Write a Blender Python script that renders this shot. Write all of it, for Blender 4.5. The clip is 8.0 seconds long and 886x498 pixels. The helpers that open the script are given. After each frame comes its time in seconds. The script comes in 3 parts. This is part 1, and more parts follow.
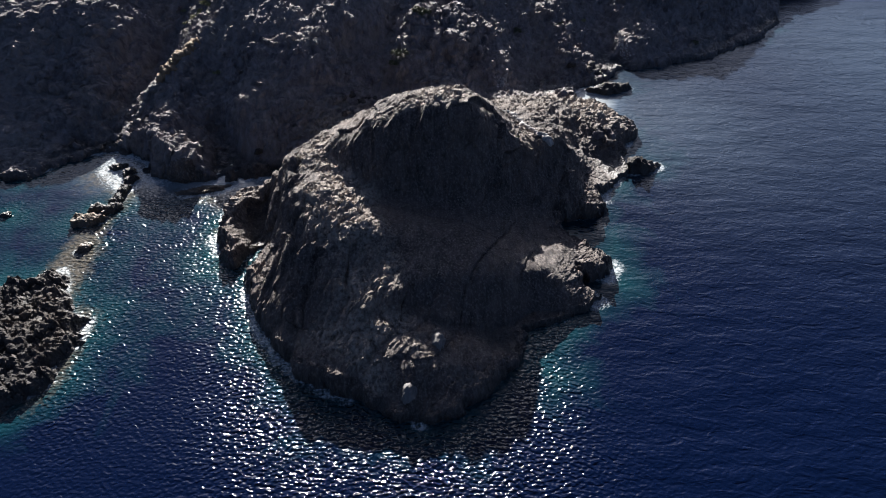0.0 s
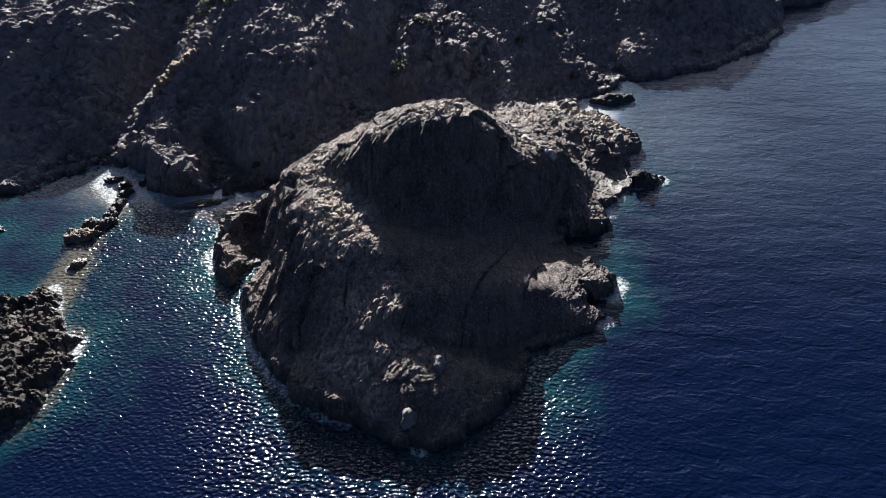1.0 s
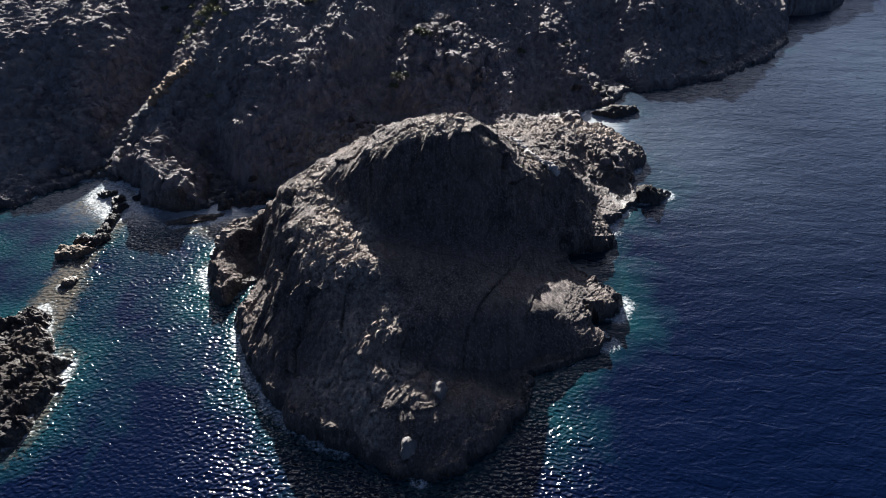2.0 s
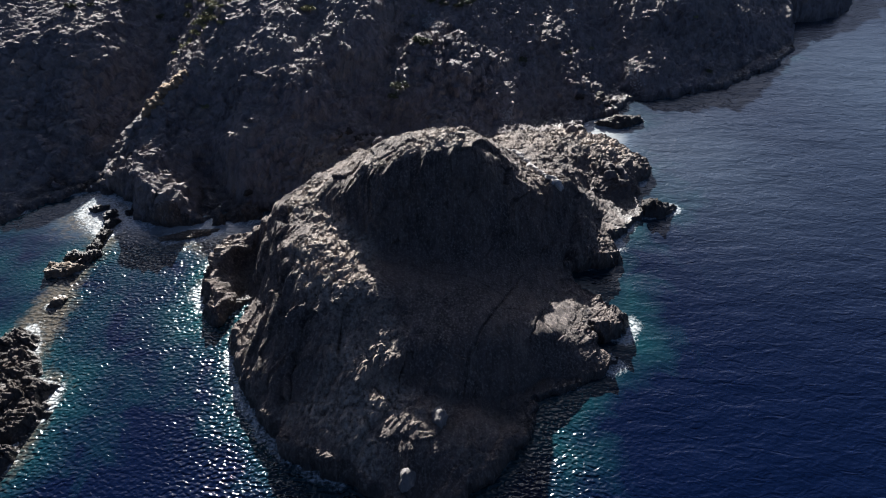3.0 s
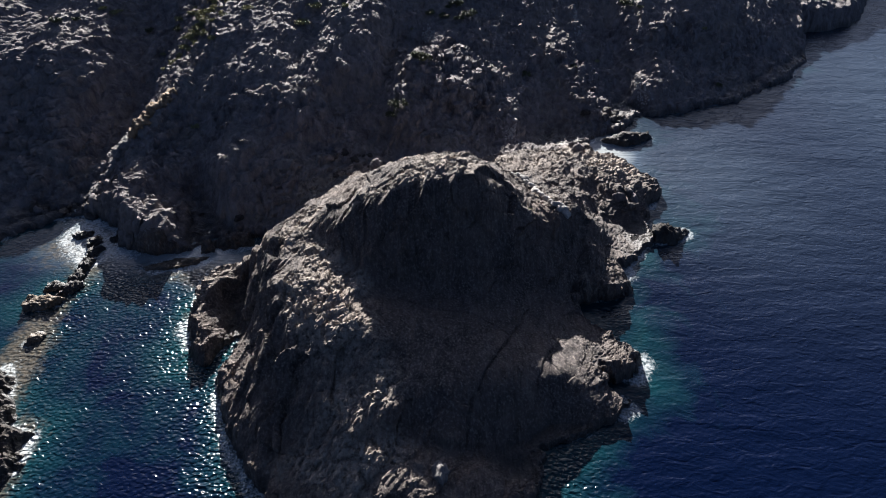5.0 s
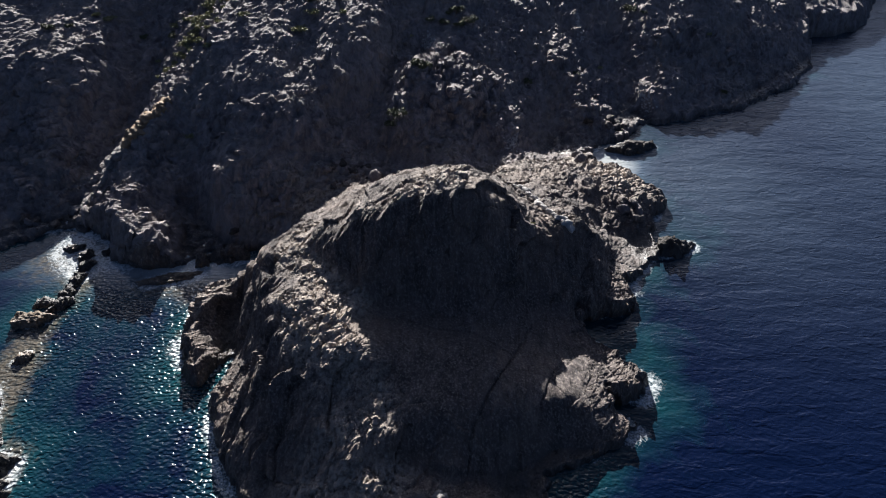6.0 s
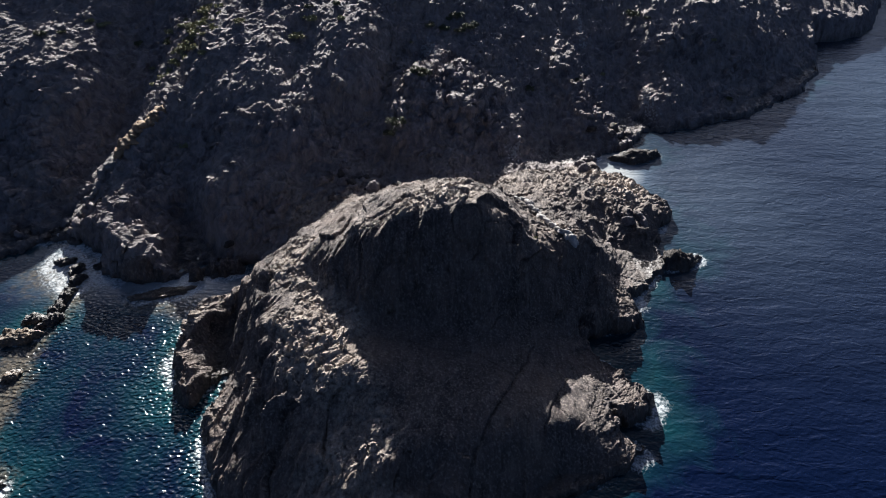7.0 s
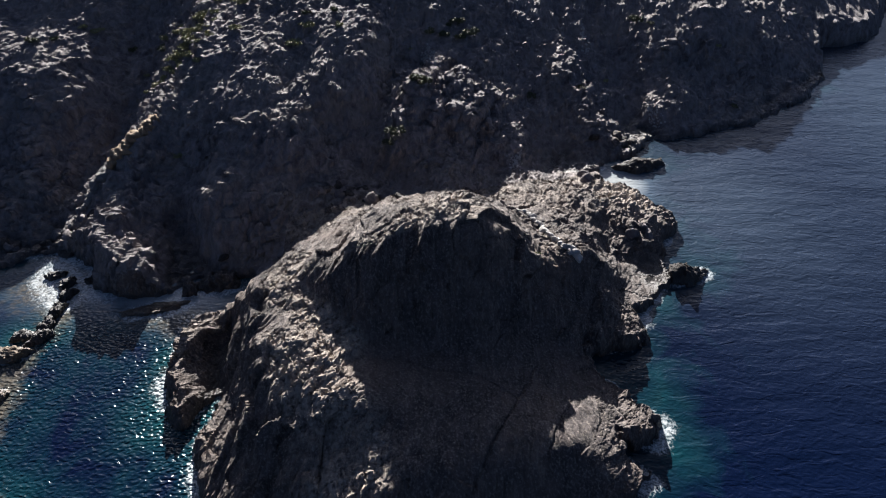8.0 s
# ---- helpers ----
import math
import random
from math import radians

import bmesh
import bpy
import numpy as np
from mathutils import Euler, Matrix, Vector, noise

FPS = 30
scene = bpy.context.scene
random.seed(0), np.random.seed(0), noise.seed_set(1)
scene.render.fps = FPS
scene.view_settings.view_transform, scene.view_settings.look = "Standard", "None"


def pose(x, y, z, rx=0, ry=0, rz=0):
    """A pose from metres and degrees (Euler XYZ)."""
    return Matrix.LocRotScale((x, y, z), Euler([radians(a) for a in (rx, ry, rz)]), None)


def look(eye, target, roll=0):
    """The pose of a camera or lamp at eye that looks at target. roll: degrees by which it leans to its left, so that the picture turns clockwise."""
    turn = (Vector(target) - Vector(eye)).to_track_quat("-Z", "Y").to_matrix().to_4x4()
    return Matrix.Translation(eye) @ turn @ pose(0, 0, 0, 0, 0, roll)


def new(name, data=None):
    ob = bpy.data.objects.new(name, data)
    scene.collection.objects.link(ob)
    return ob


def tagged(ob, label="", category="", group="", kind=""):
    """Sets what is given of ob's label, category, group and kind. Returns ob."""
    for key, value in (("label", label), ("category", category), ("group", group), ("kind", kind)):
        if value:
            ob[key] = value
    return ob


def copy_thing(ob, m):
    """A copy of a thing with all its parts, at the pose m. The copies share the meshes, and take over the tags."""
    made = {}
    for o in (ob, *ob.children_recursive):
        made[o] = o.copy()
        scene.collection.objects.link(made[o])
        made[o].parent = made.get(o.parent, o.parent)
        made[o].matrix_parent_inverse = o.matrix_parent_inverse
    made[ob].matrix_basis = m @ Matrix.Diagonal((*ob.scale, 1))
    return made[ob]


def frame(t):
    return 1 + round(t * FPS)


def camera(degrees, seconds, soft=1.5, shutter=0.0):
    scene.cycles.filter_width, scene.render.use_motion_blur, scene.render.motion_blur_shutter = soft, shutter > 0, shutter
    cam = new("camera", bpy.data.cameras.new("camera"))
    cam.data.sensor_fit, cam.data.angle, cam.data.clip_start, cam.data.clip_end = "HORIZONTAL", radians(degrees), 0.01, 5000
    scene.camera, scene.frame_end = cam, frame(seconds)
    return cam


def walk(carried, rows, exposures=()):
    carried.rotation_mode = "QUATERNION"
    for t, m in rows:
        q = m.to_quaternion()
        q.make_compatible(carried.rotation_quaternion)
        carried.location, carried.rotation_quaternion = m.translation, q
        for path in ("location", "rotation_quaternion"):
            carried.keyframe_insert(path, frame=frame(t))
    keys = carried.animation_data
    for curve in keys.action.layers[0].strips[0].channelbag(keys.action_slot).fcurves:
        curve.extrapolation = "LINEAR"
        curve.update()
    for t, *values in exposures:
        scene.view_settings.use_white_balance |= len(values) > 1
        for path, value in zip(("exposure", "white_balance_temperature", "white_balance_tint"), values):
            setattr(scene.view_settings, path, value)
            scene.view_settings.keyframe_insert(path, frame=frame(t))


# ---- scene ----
cam = camera(70.0, 8.0, 1.1)
PATH = [
    (0, (0.316, 0.087, 47.1), (0.303, 1.591, 45.783), 0.2),
    (0.5, (0.297, 0.985, 47.141), (0.283, 2.494, 45.829), 0.2),
    (1, (0.278, 2.123, 47.121), (0.263, 3.637, 45.814), 0.2),
    (1.5, (0.214, 3.249, 47.137), (0.199, 4.767, 45.835), 0.3),
    (3, (0.154, 7.081, 47.079), (0.137, 8.607, 45.787), 0.2),
    (3.5, (0.14, 8.287, 47.1), (0.122, 9.813, 45.808), 0.2),
    (4, (0.12, 9.563, 47.063), (0.102, 11.091, 45.773), 0.2),
    (4.5, (0.099, 10.727, 47.029), (0.081, 12.256, 45.74), 0.1),
    (6, (0.022, 14.255, 46.98), (0.003, 15.786, 45.693), 0.0),
    (6.5, (-0.015, 15.364, 46.981), (-0.034, 16.895, 45.695), 0.0),
    (7, (-0.012, 16.543, 46.922), (-0.031, 18.075, 45.637), -0.0),
    (7.5, (-0.024, 17.642, 46.941), (-0.043, 19.174, 45.656), -0.0),
    (8, (-0.052, 18.807, 46.918), (-0.071, 20.34, 45.633), -0.0),
]
walk(cam, [(t, look(eye, target, roll)) for t, eye, target, roll in PATH], [(0, 1.84, 5910, 11), (8, 1.72, 5910, 11)])

# ---- light ----
SUN_UP, SUN_TURN = 22.6, -8.0          # degrees above the horizon, degrees to the left of straight ahead
sun = new("sun", bpy.data.lights.new("sun", "SUN"))
sun.data.energy, sun.data.angle, sun.data.color = 6.2, radians(0.55), (1.0, 0.92, 0.80)
sun_way = Vector((math.sin(radians(SUN_TURN)) * math.cos(radians(SUN_UP)), math.cos(radians(SUN_TURN)) * math.cos(radians(SUN_UP)), math.sin(radians(SUN_UP))))
sun.matrix_world = look(sun_way * 300, (0, 0, 0))
world = bpy.data.worlds.new("sky")
scene.world = world
world.use_nodes = True
sky = world.node_tree.nodes.new("ShaderNodeTexSky")
sky.sky_type, sky.sun_disc = "NISHITA", False
sky.sun_elevation, sky.sun_rotation = radians(SUN_UP), radians(SUN_TURN)
sky.air_density, sky.dust_density, sky.ozone_density = 0.5, 3.0, 3.0
background = world.node_tree.nodes["Background"]
background.inputs["Strength"].default_value = 0.030
world.node_tree.links.new(sky.outputs["Color"], background.inputs["Color"])


# ---- materials ----
class Graph:
    """A small helper to write node materials in few words."""

    def __init__(self, name):
        self.material = bpy.data.materials.new(name)
        self.material.use_nodes = True
        self.tree = self.material.node_tree
        self.shader = self.tree.nodes["Principled BSDF"]
        self.coords = self.tree.nodes.new("ShaderNodeTexCoord").outputs["Object"]

    def put(self, socket, value):
        if isinstance(value, bpy.types.NodeSocket):
            self.tree.links.new(value, socket)
        elif isinstance(value, tuple) and len(value) == 3 and socket.type == "RGBA":
            socket.default_value = (*value, 1.0)
        else:
            socket.default_value = value

    def node(self, kind, out, **inputs):
        made = self.tree.nodes.new(kind)
        for key, value in inputs.items():
            self.put(made.inputs[key.replace("_", " ")], value)
        return made.outputs[out]

    def place(self, scale=(1, 1, 1), turn=(0, 0, 0)):
        return self.node("ShaderNodeMapping", "Vector", Vector=self.coords, Scale=scale, Rotation=turn)

    def noise(self, scale, detail=5.0, rough=0.6, where=None, warp=0.0):
        return self.node("ShaderNodeTexNoise", "Fac", Vector=where or self.coords, Scale=scale, Detail=detail, Roughness=rough, Distortion=warp)

    def facets(self, scale, where):
        """Tilted planes, one for each cell: the height of broken flakes."""
        made = self.tree.nodes.new("ShaderNodeTexVoronoi")
        self.put(made.inputs["Vector"], where)
        made.inputs["Scale"].default_value = scale
        away, tilt, dot = [self.tree.nodes.new("ShaderNodeVectorMath") for _ in range(3)]
        away.operation, tilt.operation, dot.operation = "SUBTRACT", "SUBTRACT", "DOT_PRODUCT"
        self.put(away.inputs[0], where), self.put(away.inputs[1], made.outputs["Position"])
        self.put(tilt.inputs[0], made.outputs["Color"])
        tilt.inputs[1].default_value = (0.5, 0.5, 0.5)
        self.put(dot.inputs[0], away.outputs[0]), self.put(dot.inputs[1], tilt.outputs[0])
        return dot.outputs["Value"]

    def math(self, how, a, b=0.0, clamp=False):
        made = self.tree.nodes.new("ShaderNodeMath")
        made.operation, made.use_clamp = how, clamp
        self.put(made.inputs[0], a), self.put(made.inputs[1], b)
        return made.outputs[0]

    def span(self, value, low, high, to_low=0.0, to_high=1.0):
        made = self.tree.nodes.new("ShaderNodeMapRange")
        for key, v in (("Value", value), ("From Min", low), ("From Max", high), ("To Min", to_low), ("To Max", to_high)):
            self.put(made.inputs[key], v)
        return made.outputs["Result"]

    def mix(self, fac, a, b):
        made = self.tree.nodes.new("ShaderNodeMix")
        made.data_type = "RGBA"
        self.put(made.inputs[0], fac), self.put(made.inputs[6], a), self.put(made.inputs[7], b)
        return made.outputs[2]

    def attribute(self, name):
        made = self.tree.nodes.new("ShaderNodeAttribute")
        made.attribute_name = name
        return made.outputs["Fac"]

    def bump(self, height, distance, strength=1.0, normal=None):
        made = self.tree.nodes.new("ShaderNodeBump")
        made.inputs["Strength"].default_value, made.inputs["Distance"].default_value = strength, distance
        self.put(made.inputs["Height"], height)
        if normal:
            self.put(made.inputs["Normal"], normal)
        return made.outputs["Normal"]

    def done(self, **inputs):
        for key, value in inputs.items():
            self.put(self.shader.inputs[key.replace("_", " ")], value)
        return self.material


def rock_material(name, dark, mid, light, warm, relief=1.0):
    """Bare weathered schist: streaked along its dipping beds, cracked, with pale lichen and ochre stains."""
    g = Graph(name)
    beds = g.place((1.0, 1.0, 0.35), (radians(12), radians(24), 0))
    big, medium, fine = g.noise(0.16, 4), g.noise(0.9, 6, 0.65, beds, 0.6), g.noise(5.0, 6, 0.7, beds)
    colour = g.mix(g.span(medium, 0.34, 0.66), dark, mid)
    colour = g.mix(g.math("MULTIPLY", g.span(fine, 0.5, 0.75), 0.75), colour, light)
    colour = g.mix(g.math("MULTIPLY", g.span(big, 0.45, 0.7), 0.6), colour, warm)
    streak = g.noise(1.0, 6, 0.62, g.place((2.4, 0.4, 0.16), (radians(8), radians(22), radians(27))), 0.35)
    colour = g.mix(g.math("MULTIPLY", g.span(streak, 0.56, 0.72), 0.2), colour, light)
    colour = g.mix(g.math("MULTIPLY", g.span(streak, 0.45, 0.3), 0.3), colour, dark)
    # sunlight put into the colour: level flaky tops paler, steep faces darker
    sunlit_crust = g.math("MULTIPLY", g.attribute("sunlit_flakes"), g.span(g.noise(2.2, 5, 0.7), 0.3, 0.6))
    colour = g.mix(g.span(sunlit_crust, 0.15, 0.9, 0.0, 0.68), colour, light)
    flakes = g.place((1.9, 0.6, 0.5), (radians(10), radians(22), radians(27)))
    # the wave-washed band, stained nearly black
    height = g.node("ShaderNodeSeparateXYZ", "Z", Vector=g.node("ShaderNodeNewGeometry", "Position"))
    wet = g.span(g.math("ADD", height, g.math("MULTIPLY", g.noise(0.7, 4), 1.4)), 0.9, 1.9, 1.0, 0.0)
    colour = g.mix(g.math("MULTIPLY", wet, 0.75), colour, (0.022, 0.02, 0.02))
    normal = g.bump(g.math("ADD", g.math("MULTIPLY", medium, 1.0), g.math("MULTIPLY", streak, 0.9)), 0.34 * relief)
    normal = g.bump(g.facets(1.1, flakes), 0.6 * relief, 1.0, normal)
    normal = g.bump(g.facets(3.1, flakes), 0.3 * relief, 1.0, normal)
    normal = g.bump(fine, 0.07 * relief, 1.0, normal)
    normal = g.bump(g.noise(18.0, 4, 0.7), 0.02 * relief, 1.0, normal)
    return g.done(Base_Color=colour, Roughness=g.span(wet, 0, 1, 0.9, 0.45), Normal=normal)


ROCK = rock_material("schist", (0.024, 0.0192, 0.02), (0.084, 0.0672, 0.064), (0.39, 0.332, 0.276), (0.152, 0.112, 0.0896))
# darks and mids raised, which puts distance haze into the hill's colour
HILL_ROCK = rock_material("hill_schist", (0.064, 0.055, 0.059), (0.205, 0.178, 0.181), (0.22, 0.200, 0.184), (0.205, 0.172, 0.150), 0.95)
REEF_ROCK = rock_material("reef_rock", (0.0176, 0.0144, 0.0144), (0.0448, 0.0368, 0.0336), (0.104, 0.088, 0.0736), (0.072, 0.0544, 0.04))
PALE_ROCK = rock_material("pale_rock", (0.22, 0.21, 0.205), (0.36, 0.345, 0.33), (0.5, 0.48, 0.46), (0.32, 0.29, 0.265), 0.4)
GREY_ROCK = rock_material("grey_rock", (0.104, 0.096, 0.096), (0.16, 0.148, 0.144), (0.24, 0.224, 0.216), (0.16, 0.14, 0.128), 0.4)
OCHRE_ROCK = rock_material("ochre_rock", (0.128, 0.088, 0.056), (0.24, 0.168, 0.104), (0.336, 0.264, 0.176), (0.264, 0.16, 0.08), 0.5)


def water_material():
    """Clear sea: deep navy, teal over shallow ground, brown drowned rock, torn white foam by the rocks, wind ripples on small waves."""
    g = Graph("sea_water")
    shallow, foam, bed, sand_sheen, lively, choppy = [g.attribute(name) for name in ("shallow", "foam", "bed", "sand_sheen", "lively", "choppy")]
    patches = g.noise(0.22, 5, 0.6, None, 0.8)
    teal = g.span(g.math("ADD", shallow, g.math("MULTIPLY", g.math("SUBTRACT", patches, 0.5), 1.1)), 0.12, 0.95)
    teal = g.math("MULTIPLY", teal, g.span(shallow, 0.0, 0.12))
    colour = g.mix(teal, (0.0006, 0.0028, 0.0145), (0.0036, 0.029, 0.036))
    ground = g.span(g.noise(0.55, 5, 0.65, None, 1.2), 0.47, 0.62)
    colour = g.mix(g.math("MULTIPLY", g.math("MULTIPLY", ground, teal), 0.65), colour, (0.005, 0.018, 0.024))
    # pale stirred sand, with sky sheen and haze painted over the open sea
    colour = g.mix(sand_sheen, colour, (0.105, 0.150, 0.205))
    colour = g.mix(g.span(sand_sheen, 0.4, 0.85), colour, (0.27, 0.285, 0.285))
    # drowned rock: brown ground seen through shallow water, broken into blotches
    drowned = g.span(g.math("ADD", bed, g.math("MULTIPLY", g.math("SUBTRACT", g.noise(0.9, 6, 0.7, None, 0.8), 0.5), 1.3)), 0.3, 0.75)
    drowned = g.math("MULTIPLY", drowned, g.span(bed, 0.03, 0.2))
    brown = g.mix(g.span(g.noise(2.2, 5, 0.7), 0.38, 0.62), (0.020, 0.022, 0.022), (0.105, 0.088, 0.066))
    colour = g.mix(g.math("MULTIPLY", drowned, 0.85), colour, brown)
    lace = g.math("ADD", g.math("MULTIPLY", g.noise(1.3, 7, 0.72, None, 1.8), 0.55), g.math("MULTIPLY", g.noise(5.0, 4, 0.7, None, 0.8), 0.45))
    white = g.span(g.math("ADD", g.math("MULTIPLY", foam, 0.36), lace), 0.76, 1.0)
    white = g.math("MULTIPLY", white, g.span(foam, 0.02, 0.2))
    colour = g.mix(white, colour, (0.62, 0.66, 0.68))
    swell = g.noise(0.16, 2, 0.5, g.place((0.6, 1.5, 1.0), (0, 0, radians(-14))))
    chop = g.noise(0.8, 2, 0.55, g.place((0.6, 1.35, 1.0), (0, 0, radians(-7))), 0.9)
    ripple = g.noise(2.8, 0, 0.5, g.place((0.85, 1.2, 1.0), (0, 0, radians(6))), 0.4)
    normal = g.bump(g.math("MULTIPLY", swell, choppy), 0.6)
    normal = g.bump(g.math("MULTIPLY", chop, choppy), 0.24, 1.0, normal)
    normal = g.bump(g.math("MULTIPLY", ripple, lively), 0.35, 1.0, normal)
    return g.done(Base_Color=colour, Roughness=g.math("MAXIMUM", g.span(white, 0, 1, 0.05, 0.8), g.attribute("ruffled")), IOR=1.333, Normal=normal)


WATER = water_material()


# ---- noise and shaping in numpy ----
TABLE = np.random.RandomState(5).permutation(256)
TABLE = np.concatenate([TABLE, TABLE, TABLE])
SLOPES = np.random.RandomState(6).normal(size=(256, 3))
SLOPES /= np.linalg.norm(SLOPES, axis=1)[:, None]


def gradient_noise(p):
    """Smooth noise at points (n, 3), about -1 to 1."""
    cell = np.floor(p).astype(np.int64)
    f = p - cell
    u = f * f * f * (f * (f * 6 - 15) + 10)
    cell &= 255
    total = np.zeros(len(p))
    for i in (0, 1):
        for j in (0, 1):
            for k in (0, 1):
                h = TABLE[TABLE[TABLE[(cell[:, 0] + i) & 255] + ((cell[:, 1] + j) & 255)] + ((cell[:, 2] + k) & 255)]
                d = np.einsum("ij,ij->i", SLOPES[h], f - (i, j, k))
                total += d * np.abs(1 - i - u[:, 0]) * np.abs(1 - j - u[:, 1]) * np.abs(1 - k - u[:, 2])
    return total * 1.6


def fractal(p, octaves, rough=0.5, ridged=False):
    total, size = np.zeros(len(p)), 1.0
    for i in range(octaves):
        n = gradient_noise(p * 2.03 ** i + 17.3 * i)
        total += size * ((1 - 2 * np.abs(n)) if ridged else n)
        size *= rough
    return total


def blocks(p, seed=1):
    """Broken blocks: each cell of a jittered grid has a level and a tilt of its own. Also gives the nearness of the joints."""
    cell = np.floor(p).astype(np.int64)
    rs = np.random.RandomState(seed)
    jitter, level, tilt = rs.rand(256, 3), rs.rand(256) * 2 - 1, rs.normal(size=(256, 3)) * 0.8
    best, second = np.full(len(p), 9.0), np.full(len(p), 9.0)
    value = np.zeros(len(p))
    for i in (-1, 0, 1):
        for j in (-1, 0, 1):
            for k in (-1, 0, 1):
                c = cell + (i, j, k)
                h = TABLE[TABLE[TABLE[c[:, 0] & 255] + (c[:, 1] & 255)] + (c[:, 2] & 255)]
                away = p - (c + jitter[h])
                d = np.einsum("ij,ij->i", away, away)
                mine = level[h] + np.einsum("ij,ij->i", away, tilt[h])
                near = d < best
                second = np.where(near, best, np.minimum(second, d))
                best = np.where(near, d, best)
                value = np.where(near, mine, value)
    return value, np.sqrt(second) - np.sqrt(best)


def step(v, low, high):
    t = np.clip((v - low) / (high - low), 0, 1)
    return t * t * (3 - 2 * t)


def edge_distance(x, y, outline):
    """Distance to a closed outline, positive inside."""
    outline = np.array(outline, float)
    far, inside = np.full(x.shape, 1e9), np.zeros(x.shape, bool)
    for (ax, ay), (bx, by) in zip(outline, np.roll(outline, -1, 0)):
        ex, ey = bx - ax, by - ay
        t = np.clip(((x - ax) * ex + (y - ay) * ey) / (ex * ex + ey * ey), 0, 1)
        far = np.minimum(far, (x - ax - t * ex) ** 2 + (y - ay - t * ey) ** 2)
        if ay != by:
            inside ^= ((ay > y) != (by > y)) & (x < ex * (y - ay) / ey + ax)
    far = np.sqrt(far)
    return np.where(inside, far, -far)


def line_distance(x, y, line):
    """Distance to an open line."""
    far = np.full(x.shape, 1e9)
    for (ax, ay), (bx, by) in zip(line, line[1:]):
        ex, ey = bx - ax, by - ay
        t = np.clip(((x - ax) * ex + (y - ay) * ey) / (ex * ex + ey * ey), 0, 1)
        far = np.minimum(far, (x - ax - t * ex) ** 2 + (y - ay - t * ey) ** 2)
    return np.sqrt(far)


class Relief:
    """A smooth sheet bent over crest, slope and foot lines (thin plate)."""

    def __init__(self, lines, apart=3.0, soft=0.15):
        p = []
        for line in lines:
            p.append(line[0])
            for a, b in zip(line, line[1:]):
                a, b = np.array(a, float), np.array(b, float)
                n = max(1, round(np.linalg.norm(b - a) / apart))
                p += [tuple(a + (b - a) * i / n) for i in range(1, n + 1)]
        p = np.array(p, float)
        self.p, n = p, len(p)
        m = np.zeros((n + 3, n + 3))
        m[:n, :n] = self.bend((p[:, None, 0] - p[None, :, 0]) ** 2 + (p[:, None, 1] - p[None, :, 1]) ** 2) + soft * np.eye(n)
        m[:n, n:] = np.c_[np.ones(n), p[:, :2]]
        m[n:, :n] = m[:n, n:].T
        self.w = np.linalg.solve(m, np.r_[p[:, 2], 0, 0, 0])

    def bend(self, r2):
        return 0.5 * r2 * np.log(r2 + 1e-9)

    def height(self, x, y):
        z = self.w[-3] + self.w[-2] * x + self.w[-1] * y
        for (px, py, _), w in zip(self.p, self.w):
            z = z + w * self.bend((x - px) ** 2 + (y - py) ** 2)
        return z


def mesh_object(name, verts, faces, material, smooth=True):
    data = bpy.data.meshes.new(name)
    data.from_pydata([], [], [])
    data.vertices.add(len(verts))
    data.vertices.foreach_set("co", np.asarray(verts, np.float32).ravel())
    faces = np.asarray(faces, np.int32)
    data.loops.add(faces.size)
    data.loops.foreach_set("vertex_index", faces.ravel())
    data.polygons.add(len(faces))
    data.polygons.foreach_set("loop_start", np.arange(0, faces.size, faces.shape[1], dtype=np.int32))
    data.polygons.foreach_set("use_smooth", np.full(len(faces), smooth))
    data.update(calc_edges=True)
    data.validate()
    data.materials.append(material)
    return new(name, data)


def grid_faces(nx, ny):
    i = np.arange(nx * ny).reshape(ny, nx)
    return np.stack([i[:-1, :-1], i[:-1, 1:], i[1:, 1:], i[1:, :-1]], -1).reshape(-1, 4)


# ---- the coast: crest, slope and foot lines, x y z in metres ----
COVE_COAST = [(-260, 60), (-120, 64), (-75, 67), (-57, 67), (-53.7, 66.5), (-51, 70), (-48, 72.5), (-45, 73.5), (-41.6, 72), (-39.3, 70.7), (-38, 68),
              (-33.4, 66.5), (-29.4, 67.1), (-27.5, 68.8), (-23.5, 69.6), (-21, 68.8), (-20.4, 66.8), (-21.4, 65), (-22.2, 63), (-24.6, 61.6), (-26, 58.4)]
HEADLAND_COAST = [(-25.9, 54.6), (-24.4, 50.9), (-22.9, 50.2), (-21.6, 52.4), (-20.7, 53.6), (-20.8, 51), (-21.2, 48.8), (-19.9, 45), (-17.8, 41.1), (-15, 37.6), (-13.2, 35.9), (-11.4, 34.6), (-9.3, 33.8), (-6.1, 32.6),
                  (-3.5, 31.2), (-1, 30.6), (1.8, 31.9), (4.4, 34.4), (7.2, 37.6), (8, 40), (8.0, 41.5), (10.4, 42.3), (15.4, 44.5), (16.5, 46.2), (15.2, 47.8), (14.6, 48.7), (15.6, 48.8), (17.6, 49), (18.4, 51.3),
                  (16.3, 53.6), (14.7, 55.6), (13.2, 57.6), (13.6, 59.2), (17.3, 59.5), (19.6, 60.7), (19.6, 63.8), (20.9, 65.6), (23.7, 68.8), (24.2, 71), (24, 73.5),
                  (25.2, 75.5), (27.5, 79.8), (25.4, 82.3), (21.8, 85.7), (18.6, 88)]
